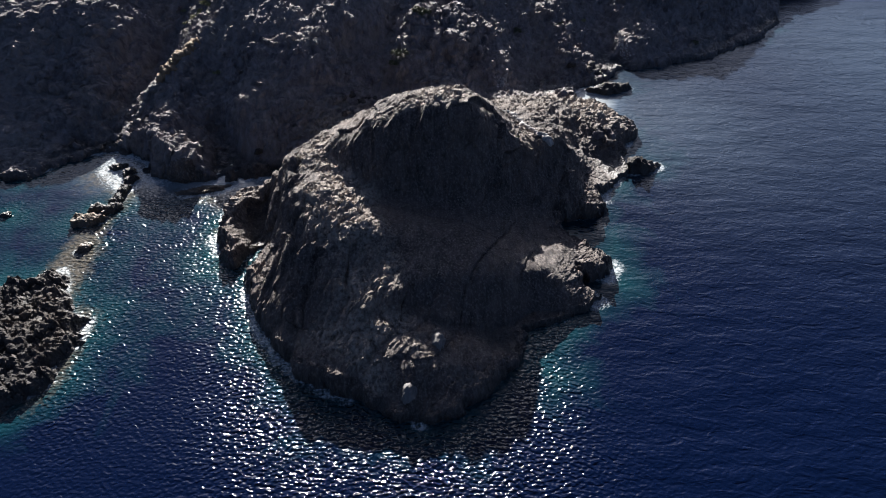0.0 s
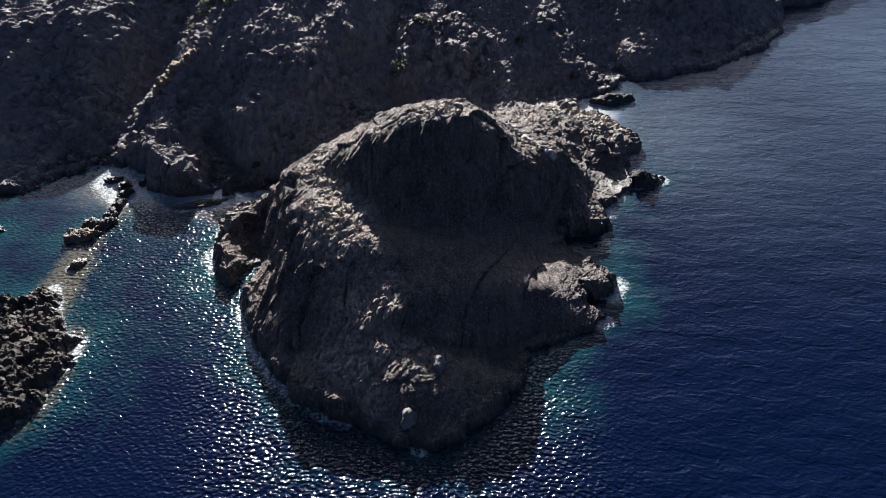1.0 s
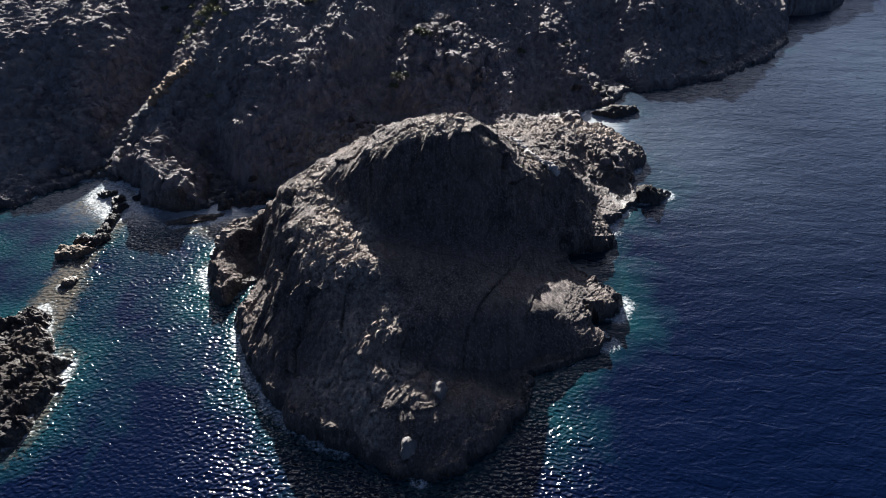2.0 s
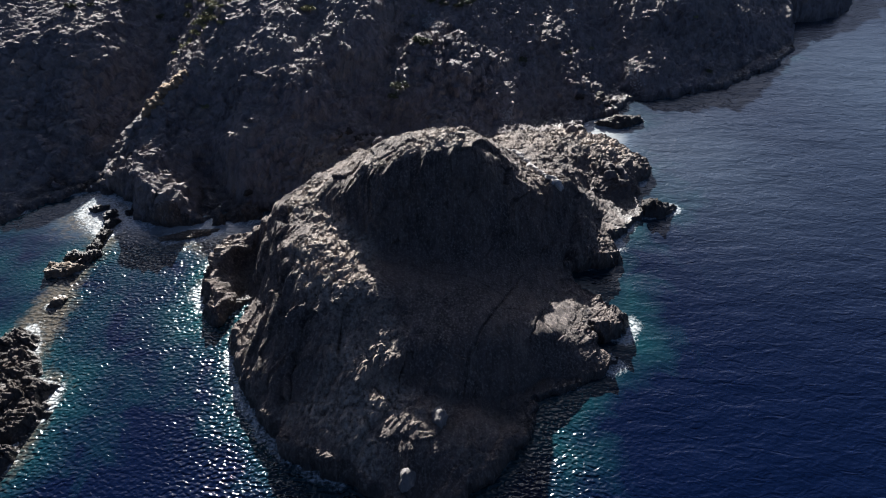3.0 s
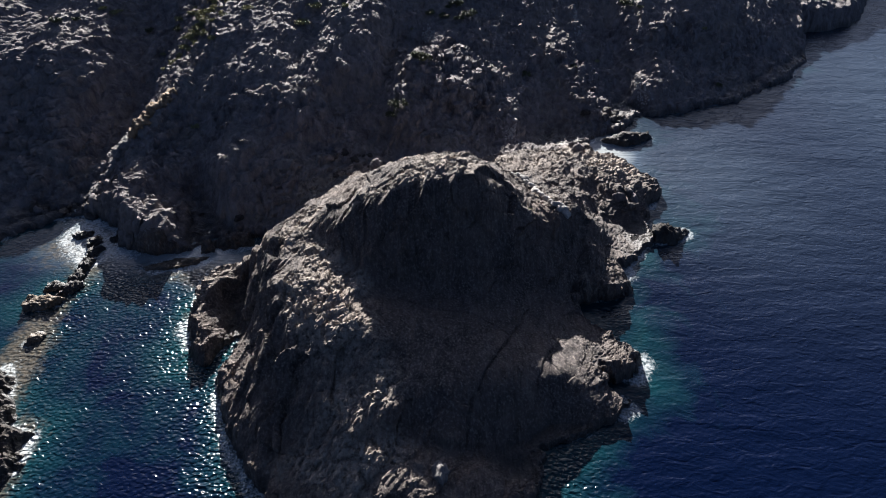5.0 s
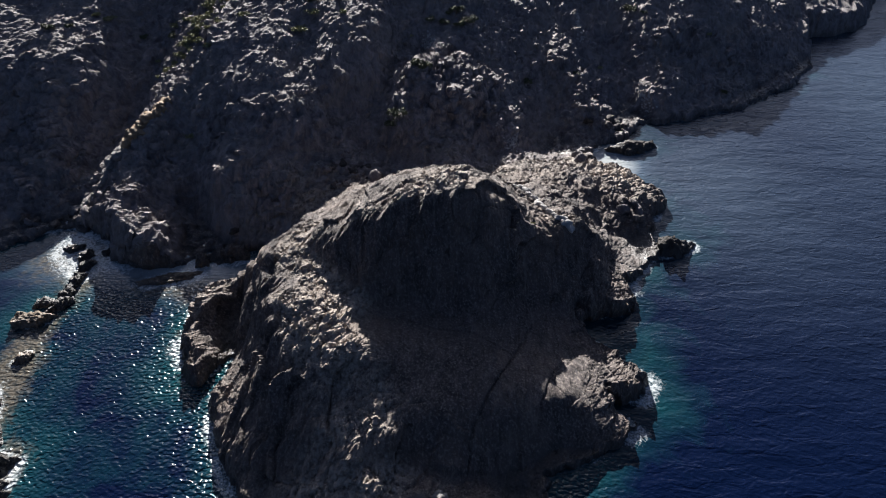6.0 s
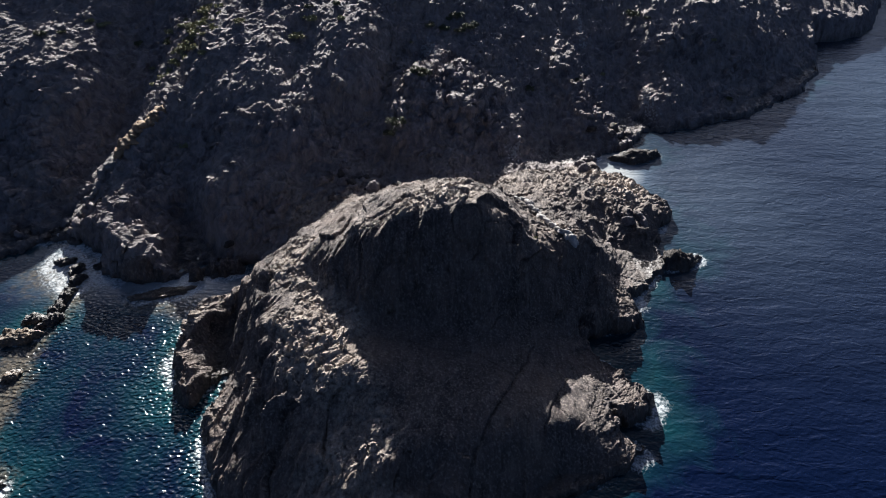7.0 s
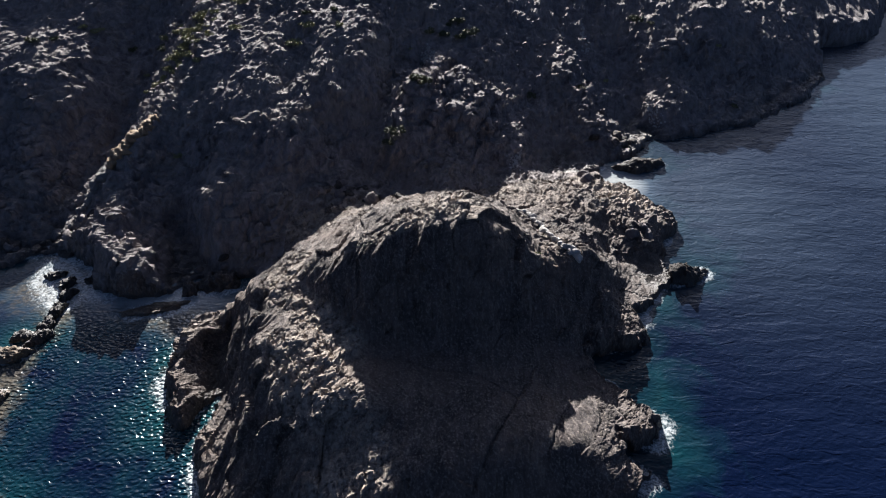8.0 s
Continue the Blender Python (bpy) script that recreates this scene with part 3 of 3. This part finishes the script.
def sea():
    gx = spread([(-4400, 400), (-400, 60), (-120, 6), (-70, 0.6), (-50, 0.35), (32, 0.35), (60, 0.7), (100, 6), (220, 60), (400, 400), (4400, 400)])
    gy = spread([(-4400, 400), (-400, 60), (-60, 4), (4, 0.5), (26, 0.35), (96, 0.5), (125, 1.2), (170, 10), (400, 400), (4400, 400)])
    x, y = [a.ravel() for a in np.meshgrid(gx, gy)]
    out = -edge_distance(x, y, COAST)
    for outline in SHORES:
        out = np.minimum(out, -edge_distance(x, y, outline))
    flat = np.c_[x, y, np.zeros(len(x))]
    out = np.maximum(out + 0.5 * fractal(flat * 0.35, 2), 0)
    patch = gradient_noise(flat * 0.11)
    cove = step(-edge_distance(x, y, [(-23, 68), (-21, 48), (-24, 40), (-34, 33), (-70, 20), (-70, 68), (-40, 72)]), -3, 4)
    shallow = np.exp(-out / (2.4 + 1.3 * patch)) + 0.05 * (1 - cove) * (0.7 + 0.8 * patch)
    shallow *= 1 - 0.5 * step(x, 12, 18)
    foam = np.exp(-out / (0.4 + 0.4 * step(-x, 8, 16) * step(60 - y, 0, 6) * step(x, -26, -22))) * (0.65 + 0.5 * gradient_noise(flat * 0.23 + 9))
    wash = [(-26, 56, 3.5, 0.5), (-20.5, 45, 3.5, 0.9), (-17, 40, 3.5, 0.9), (-14, 36.5, 3, 0.8), (-27, 53, 4, 0.4), (-25, 64, 4, 0.6), (-40.5, 68, 4.5, 1.0), (-46, 73, 3, 0.4), (18.8, 50.3, 3, 1.0), (15.9, 46.2, 1.8, 0.7),
            (20.5, 64, 2.6, 0.4), (28.5, 71.5, 2, 0.5), (20, 91, 3, 0.6), (-36, 42, 3, 0.5), (-37, 35, 4, 0.5), (-39.5, 49, 3.5, 0.4)]
    for wx, wy, r, a in wash:
        foam += a * np.exp(-((x - wx) ** 2 + (y - wy) ** 2) / r ** 2) * np.exp(-out / 1.3)
    foam_spots = [(-42.6, 67, 3.4, 0.75), (-44.5, 71, 3.0, 0.7), (-38, 66.5, 2.0, 0.5), (-30, 64.6, 3.6, 0.6), (-35.5, 66, 2.5, 0.45), (-51, 68.5, 1.8, 0.45), (-24.8, 63, 2.2, 0.6), (-26.5, 55, 2.5, 0.55), (-26.2, 60.5, 2.0, 0.6),
                  (-40.6, 51, 2.0, 0.3), (-40.6, 47.5, 2.2, 0.3), (-36.0, 40.0, 1.6, 0.3), (-36.6, 35.5, 2.0, 0.3), (-10.4, 34.3, 1.0, 0.75), (-8.6, 33.4, 0.8, 0.7), (-2.0, 30.9, 0.8, 0.7), (18.6, 51.0, 2.2, 0.55), (24.0, 47.2, 2.4, 0.33), (20.6, 63.4, 1.4, 0.5), (21.4, 66.4, 1.3, 0.45), (24.6, 69.0, 1.2, 0.5), (28.6, 71.0, 1.3, 0.5), (25.6, 76.5, 1.3, 0.45), (28.0, 79.6, 1.4, 0.45), (16.6, 45.6, 1.2, 0.5), (30.3, 93.6, 1.4, 0.4), (25.6, 49.2, 1.6, 0.3)]
    for wx, wy, r, a in foam_spots:
        foam += a * np.exp(-((x - wx) ** 2 + (y - wy) ** 2) / r ** 2)
    # a drowned shelf joins the chain of rocks to the reef; others lie in the inlet and off the outer shore
    bed = np.zeros(len(x))
    for wx, wy, rx, ry, a in [(-41.2, 56, 2.2, 4, 0.6), (-40.8, 51, 2.4, 4, 0.9), (-41.0, 47, 2.6, 3, 0.8), (-36.5, 41.5, 2.2, 3.5, 0.8), (-36.3, 35.5, 2.2, 4, 0.8), (-43.8, 68, 4.5, 4.5, 0.75), (-39.8, 64, 2.0, 5, 0.6),
                             (-30.5, 63.6, 5.5, 2.2, 0.7), (-25.5, 63, 3, 2, 0.5), (-26.8, 56, 2.0, 5, 0.35), (6.6, 36.6, 2.0, 3.5, 0.45)]:
        bed += a * np.exp(-((x - wx) / rx) ** 2 - ((y - wy) / ry) ** 2)
    for wx, wy, rx, ry, a in [(19.6, 55.0, 2.8, 4.5, 0.5), (19.5, 48, 3.0, 2.5, 0.3), (22.5, 65, 2.5, 4, 0.22), (10.2, 36.5, 2.8, 3.6, 0.3), (29, 74, 4, 4, 0.15), (-26, 50, 4, 7, 0.18), (-31, 40, 4, 6, 0.12), (-36, 57, 4, 8, 0.16)]:
        shallow += a * np.exp(-((x - wx) / rx) ** 2 - ((y - wy) / ry) ** 2)
    # the swell is steepest under the headland's outer wall and off its point; the pool behind the reef is sheltered
    outer = step(8 - x, 0, 10) * step(66 - y, 0, 6)
    lively = 0.135 + 0.02 * outer + 0.6 * outer * np.exp(-out / 3.6) + 0.55 * np.exp(-(((x + 1) / 13) ** 2 + ((y - 26) / 5.0) ** 2)) + 0.32 * np.exp(-(((x + 14) / 6) ** 2 + ((y - 33) / 8) ** 2)) + 0.03 * np.exp(-(((x + 28) / 6) ** 2 + ((y - 52) / 9) ** 2))
    lively += 0.4 * np.exp(-(((x - 9.5) / 3.5) ** 2 + ((y - 36) / 7) ** 2)) - 0.05 * step(x, 10, 26)
    choppy = 0.22 + 0.38 * step(x, 8, 24) - 0.06 * outer
    lively *= (1 + 0.3 * gradient_noise(flat * 0.08 + 50)) * (1 - 0.6 * step(-x - 0.25 * (y - 60), 40, 45))
    # the open side is ruffled by wind into ripples too small to tell apart
    ruffled = 0.115 + 0.115 * step(x - 16 + 0.45 * (y - 70), -10, 22) * step(y, 42, 84) * (1 + 0.3 * gradient_noise(flat * (0.05, 0.3, 1)))
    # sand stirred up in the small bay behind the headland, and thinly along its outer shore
    # the outer and far tints also paint the sky's sheen into the water
    sand_sheen = 0.85 * np.exp(-(((x - 22) / 4.0) ** 2 + ((y - 88.5) / 4.0) ** 2)) + 0.16 * np.exp(-(((x - 33) / 11) ** 2 + ((y - 86) / 16) ** 2)) + 0.05 * np.exp(-(((x - 45) / 26) ** 2 + ((y - 74) / 20) ** 2)) + 0.22 * np.exp(-(((x - 78) / 30) ** 2 + ((y - 112) / 34) ** 2))
    # inlet: pale sand with painted sky reflection; cloudy wash by the rock chain
    sand_sheen += 0.8 * np.exp(-(((x + 30) / 8.5) ** 2 + ((y - 66) / 3.0) ** 2)) + 0.3 * np.exp(-(((x + 43) / 5) ** 2 + ((y - 68.5) / 4) ** 2))
    lively -= 0.2 * step(sand_sheen, 0.3, 0.8)
    choppy -= 0.15 * step(sand_sheen, 0.3, 0.8)
    ob = mesh_object("sea", np.c_[x, y, np.zeros(len(x))], grid_faces(len(gx), len(gy)), WATER)
    for name, value in (("lively", np.clip(lively, 0.1, 2)), ("choppy", np.clip(choppy, 0.05, 1)), ("ruffled", np.clip(ruffled, 0.05, 0.52)), ("sand_sheen", np.clip(sand_sheen, 0, 0.9)), ("bed", np.clip(bed, 0, 1)), ("shallow", np.clip(shallow, 0, 1.2)), ("foam", np.clip(foam, 0, 0.95))):
        ob.data.attributes.new(name, "FLOAT", "POINT").data.foreach_set("value", value.astype(np.float32))
    tagged(ob, "deep navy sea with glittering ripples, teal shallows and foam by the rocks", "water", kind="structure")


sea()


# ---- rocks in the sea ----
def rock_mesh(name, rx, ry, rz, seed, material, fine=5, crag=1.0):
    bm = bmesh.new()
    bmesh.ops.create_icosphere(bm, subdivisions=fine, radius=1.0)
    p = np.array([v.co for v in bm.verts])
    faces = np.array([[v.index for v in f.verts] for f in bm.faces])
    bm.free()
    unit = p.copy()
    p[:, 2] = np.where(p[:, 2] > 0, p[:, 2], 0.5 * p[:, 2])
    # cut by planes into an angular block, then broken and worn
    rs = np.random.RandomState(seed)
    for _ in range(16):
        d = rs.normal(size=3) * (1, 1, 0.8)
        d /= np.linalg.norm(d)
        p = p - d * np.maximum(p @ d - rs.uniform(0.55, 0.92), 0)[:, None]
    p = p * (rx, ry, rz) * 1.2
    q = p + 100.0 * seed
    warp = 0.3 * np.c_[gradient_noise(q * 0.7), gradient_noise(q * 0.7 + 40), gradient_noise(q * 0.7 + 80)]
    size = min(rx, ry, 2.5)
    value, joint = blocks((q + warp) / (0.7 * size) * (1.3, 0.8, 0.8), seed)
    small, joint_small = blocks((q + warp) / (0.25 * size) * (1.4, 0.8, 0.8), seed + 1)
    push = size * (0.14 * value + 0.05 * small + 0.10 * fractal(q * 0.8 / size, 4) - 0.12 * step(-joint, -0.08, 0) - 0.04 * step(-joint_small, -0.12, 0))
    p = p + unit * (push * crag)[:, None]
    return mesh_object(name, p, faces, material)


for name, x, y, rx, ry, rz, turn, seed, material, label, category in SEA_ROCKS:
    rock = rock_mesh(name, rx, ry, rz, seed, material)
    rock.matrix_world = pose(x, y, -0.12 * rz, 0, 0, turn)
    tagged(rock, label, category, "rocks in the sea")


def reef(outline):
    """A low, broken reef, the sea running in its clefts."""
    gx, gy = np.arange(-61, -33, 0.12), np.arange(26, 52, 0.12)
    x, y = [a.ravel() for a in np.meshgrid(gx, gy)]
    flat = np.c_[x, y, np.zeros(len(x))]
    inward = edge_distance(x, y, outline) + 0.9 * fractal(flat * 0.4, 3) + 0.3 * fractal(flat * 1.6, 2)
    z = np.where(inward > 0, np.minimum(0.9 * inward, 0.7 + 0.10 * inward), 0.6 * inward)
    q = flat + 0.5 * np.c_[gradient_noise(flat * 0.6), gradient_noise(flat * 0.6 + 40), z]
    big, joint = blocks(q * (0.45, 0.6, 0.6), 7)
    small, joint_small = blocks(q * (1.3, 1.6, 1.5), 8)
    land = step(inward, -0.5, 1.0)
    z += land * (0.32 * big + 0.14 * small + 0.20 * fractal(flat * 0.7, 5, 0.62, True) - 0.25 * step(-joint, -0.07, 0) - 0.12 * step(-joint_small, -0.1, 0))
    faces = grid_faces(len(gx), len(gy))
    faces = faces[(z > -0.5)[faces].any(axis=1)]
    used, faces = np.unique(faces, return_inverse=True)
    ob = mesh_object("reef", np.c_[x, y, z][used], faces.reshape(-1, 4), REEF_ROCK, False)
    tagged(ob, "broad low brown reef broken by clefts, with a foam fringe", "reef", "rocks in the sea")


for outline in REEFS:
    reef(outline)


# ---- boulders, a pale vein and shrubs on the land ----
for x, y, rx, ry, rz, turn, seed in ((-0.5, 37.5, 0.65, 1.0, 0.8, 20, 41), (-2.9, 32.9, 0.6, 1.0, 0.8, -15, 42)):
    boulder = rock_mesh("boulder", rx, ry, rz, seed, GREY_ROCK, 4, 0.6)
    boulder.matrix_world = pose(x, y, ground_at(x, y), 0, 0, turn)
    tagged(boulder, "pale smooth boulder lodged on the shaded rock face", "boulder", "pale boulders")

vein = new("quartz_vein")
vein.location = (7.6, 73.2, ground_at(7.6, 73.2))
tagged(vein, "pale broken quartz vein running down the headland's shoulder", "rock vein")
rng = random.Random(4)
for i in range(22):
    u = i / 21
    x, y = 7.6 + 4.8 * u + rng.uniform(-0.2, 0.2), 73.2 - 7.8 * u + 0.6 * math.sin(6 * u) + rng.uniform(-0.2, 0.2)
    block = rock_mesh("vein_block", rng.uniform(0.35, 0.7), rng.uniform(0.2, 0.4), rng.uniform(0.25, 0.4), 60 + i, PALE_ROCK, 3, 0.8)
    block.parent = vein
    block.matrix_basis = Matrix.Translation(-vein.location) @ pose(x, y, ground_at(x, y) + 0.02, rng.uniform(-15, 15), rng.uniform(-15, 15), -35 + rng.uniform(-30, 30))

# a rib of ochre rock crops out along the crest of the sunlit spur
rib = new("ochre_rock_rib")
rib.location = (-37.2, 80.5, ground_at(-37.2, 80.5))
tagged(rib, "pale ochre broken rock rib along the crest of the spur", "rock rib")
RIB = [(-36.2, 87.8), (-36.9, 85.9), (-38.2, 84.2), (-39.8, 82.4), (-40.9, 80.5), (-42.2, 78.8), (-43.8, 77.2), (-45.4, 75.8)]
for i in range(80):
    u = i / 79 * 6.999
    k = int(u)
    x = RIB[k][0] + (RIB[k + 1][0] - RIB[k][0]) * (u - k) + rng.uniform(-0.45, 0.45)
    y = RIB[k][1] + (RIB[k + 1][1] - RIB[k][1]) * (u - k) + rng.uniform(-0.25, 0.25)
    size = rng.uniform(0.45, 1.0) * (1.15 if u < 3 else 0.85)
    block = rock_mesh("rib_block", size, size * rng.uniform(0.6, 0.9), size * rng.uniform(0.45, 0.7), 120 + i, OCHRE_ROCK if u < 3.6 else GREY_ROCK, 3, 0.9)
    block.parent = rib
    block.matrix_basis = Matrix.Translation(-rib.location) @ pose(x, y, ground_at(x, y), rng.uniform(-15, 15), rng.uniform(-15, 15), 75 + rng.uniform(-30, 30))

# loose blocks along the shores and on the neck
BLOCKS = [rock_mesh("boulder", 0.55, 0.42, 0.4, 80 + i, (ROCK, HILL_ROCK, REEF_ROCK)[i % 3], 3, 0.8) for i in range(5)]
SPREADS = [(-50, 74.0, 5.5, 1.2, 16), (-44, 75.0, 3.5, 1.6, 22), (-26, 70.0, 3.0, 0.8, 8), (-12, 78.5, 4.0, 2.5, 18), (23.5, 97.5, 3.5, 1.6, 14), (17.5, 86.5, 2.5, 1.5, 10), (21.5, 76.5, 2.5, 2.5, 8)]
for bx, by, sx, sy, n in SPREADS:
    for _ in range(n):
        x, y = bx + rng.gauss(0, 0.5) * sx, by + rng.gauss(0, 0.5) * sy
        block = rng.choice(BLOCKS)
        place = pose(x, y, max(ground_at(x, y), -0.1) + 0.02, rng.uniform(-20, 20), rng.uniform(-20, 20), rng.uniform(0, 360))
        ob = copy_thing(block, place) if block.get("placed") else block
        ob.matrix_basis = place @ Matrix.Scale(rng.uniform(0.5, 1.7), 4)
        block["placed"] = 1
        tagged(ob, "angular loose boulder among the shore rocks", "boulder", "loose boulders")


def scree(x0, y0, x1, y1, width, n, seed):
    """A pale streak of small broken stone down a gully."""
    r = random.Random(seed)
    verts, faces = [], []
    for _ in range(n):
        u = r.random()
        x, y = x0 + (x1 - x0) * u + r.gauss(0, width) * (0.4 + u), y0 + (y1 - y0) * u + r.gauss(0, width)
        c, s = Vector((x, y, ground_at(x, y, 0.4))), r.uniform(0.10, 0.26)
        turn = Euler((r.uniform(0, 6), r.uniform(0, 6), r.uniform(0, 6))).to_matrix()
        k = len(verts)
        for corner in ((1, 0, 0), (-1, 0, 0), (0, 1, 0), (0, -1, 0), (0, 0, 0.7), (0, 0, -0.7)):
            verts.append(tuple(c + turn @ Vector(corner) * s * r.uniform(0.7, 1.2)))
        faces += [(k + a, k + b, k + d) for a, b, d in ((0, 2, 4), (2, 1, 4), (1, 3, 4), (3, 0, 4), (2, 0, 5), (1, 2, 5), (3, 1, 5), (0, 3, 5))]
    ob = mesh_object("scree", np.array(verts), np.array(faces), PALE_ROCK, False)
    tagged(ob, "pale streak of small broken stone down the rocky slope", "scree", kind="stuff")


scree(29.6, 107.2, 30.4, 102.2, 0.35, 160, 1)
scree(9.2, 91.0, 8.0, 87.6, 0.35, 110, 2)
scree(21.0, 121, 21.3, 115, 0.3, 110, 3)
scree(-3.6, 104.5, -2.2, 101.5, 0.6, 130, 4)


def leaf_material(name, young, old):
    g = Graph(name)
    tint = g.node("ShaderNodeNewGeometry", "Random Per Island")
    colour = g.mix(tint, young, old)
    colour = g.mix(g.math("MULTIPLY", g.span(g.noise(2.0, 3), 0.4, 0.65), 0.5), colour, (0.09, 0.08, 0.045))
    return g.done(Base_Color=colour, Roughness=0.75)


LEAVES = leaf_material("leaves", (0.055, 0.066, 0.028), (0.03, 0.04, 0.018))
DRY_LEAVES = leaf_material("dry_leaves", (0.25, 0.245, 0.12), (0.14, 0.14, 0.07))
TWIG = Graph("twig").done(Base_Color=(0.10, 0.075, 0.055), Roughness=0.9)


def shrub(name, leaves, width, height, seed, label):
    """A wind-clipped cushion shrub: a few bent stems under an uneven crown of small leaves."""
    rng = random.Random(seed)
    base = new(name)
    tagged(base, label, "shrub", "shrubs on the hillside")
    tips = [(rng.uniform(-0.7, 0.7) * width, rng.uniform(-0.7, 0.7) * width, rng.uniform(0.45, 0.85) * height) for _ in range(11)]
    for tip in tips[:5]:
        bm = bmesh.new()
        rings = []
        for i in range(4):
            u = i / 3
            c = Vector((tip[0] * u * u, tip[1] * u * u, tip[2] * u - 0.1 * (1 - u)))
            r = 0.035 * (1 - 0.75 * u)
            rings.append([bm.verts.new(c + Vector((r * math.cos(a), r * math.sin(a), 0))) for a in (0, 1.57, 3.14, 4.71)])
        for low, high in zip(rings, rings[1:]):
            for i in range(4):
                bm.faces.new((low[i], low[(i + 1) % 4], high[(i + 1) % 4], high[i]))
        data = bpy.data.meshes.new("stem")
        bm.to_mesh(data), bm.free()
        data.materials.append(TWIG)
        new("stem", data).parent = base
    verts, faces = [], []
    for tip in tips:
        r = rng.uniform(0.3, 0.5) * width
        for _ in range(70):
            d = Vector((rng.gauss(0, 1), rng.gauss(0, 1), rng.gauss(0, 0.8))).normalized() * r * rng.uniform(0.55, 1.05)
            c = Vector(tip) + Vector((d.x, d.y, d.z * 0.6 * height / width))
            c.z = max(c.z, 0.03)
            n = Vector((rng.gauss(0, 1), rng.gauss(0, 1), rng.gauss(0.5, 1))).normalized()
            a = n.orthogonal().normalized() * rng.uniform(0.06, 0.12)
            b = n.cross(a) * 0.55
            k = len(verts)
            verts += [c - a, c + b, c + a, c - b]
            faces.append((k, k + 1, k + 2, k + 3))
    crown = mesh_object("crown", np.array([tuple(v) for v in verts]), np.array(faces), leaves, False)
    crown.parent = base
    return base


KINDS = [shrub("shrub", LEAVES, 0.9, 0.8, 1, "dark green cushion shrub rooted in the hillside rock"),
         shrub("shrub", LEAVES, 0.6, 0.5, 2, "small dark green shrub rooted in the hillside rock"),
         shrub("shrub", DRY_LEAVES, 0.8, 0.45, 3, "yellow-green low cushion plant on the rock"),
         shrub("shrub", DRY_LEAVES, 0.5, 0.3, 4, "small yellow-green cushion plant on the rock")]
# x, y, kind, size
SHRUBS = [(-32.6, 83.6, 2, 1.0), (-50.1, 106.7, 2, 1.2), (-56.1, 100.8, 0, 1.0), (-51.7, 106.3, 3, 1.2), (-40.5, 104.7, 0, 1.0), (-28, 99.9, 2, 1.2), (-20.3, 99, 2, 1.5),
          (-19.2, 101.9, 2, 1.3), (-32.1, 95.4, 3, 1.3), (-45.5, 106, 1, 1.0), (-6.8, 87.9, 0, 1.3), (-7.5, 87.2, 0, 1.0), (-3.8, 94.7, 0, 1.4), (-4.6, 95.3, 1, 1.4),
          (-14.9, 101.8, 3, 1.2), (2.8, 108.2, 0, 1.3), (0.9, 110.5, 0, 1.2), (1.4, 107.3, 1, 1.2), (-1.1, 107.5, 1, 1.2), (30, 121.5, 0, 1.3), (8.1, 64.2, 3, 0.9)]
rng = random.Random(9)
for _ in range(60):
    SHRUBS.append((rng.gauss(-35.5, 2.2), rng.uniform(96, 109), rng.choice((2, 3, 3, 3)), rng.uniform(0.6, 1.5)))
for _ in range(26):
    SHRUBS.append((rng.uniform(-60, 45), rng.uniform(100, 122), rng.choice((0, 1, 1, 3)), rng.uniform(0.6, 1.1)))
for x, y, kind, size in SHRUBS:
    place = pose(x, y, ground_at(x, y) - 0.05, 0, 0, rng.uniform(0, 360))
    ob = KINDS[kind] if not KINDS[kind].get("placed") else copy_thing(KINDS[kind], place)
    ob.matrix_basis = place @ Matrix.Scale(size, 4)
    KINDS[kind]["placed"] = 1
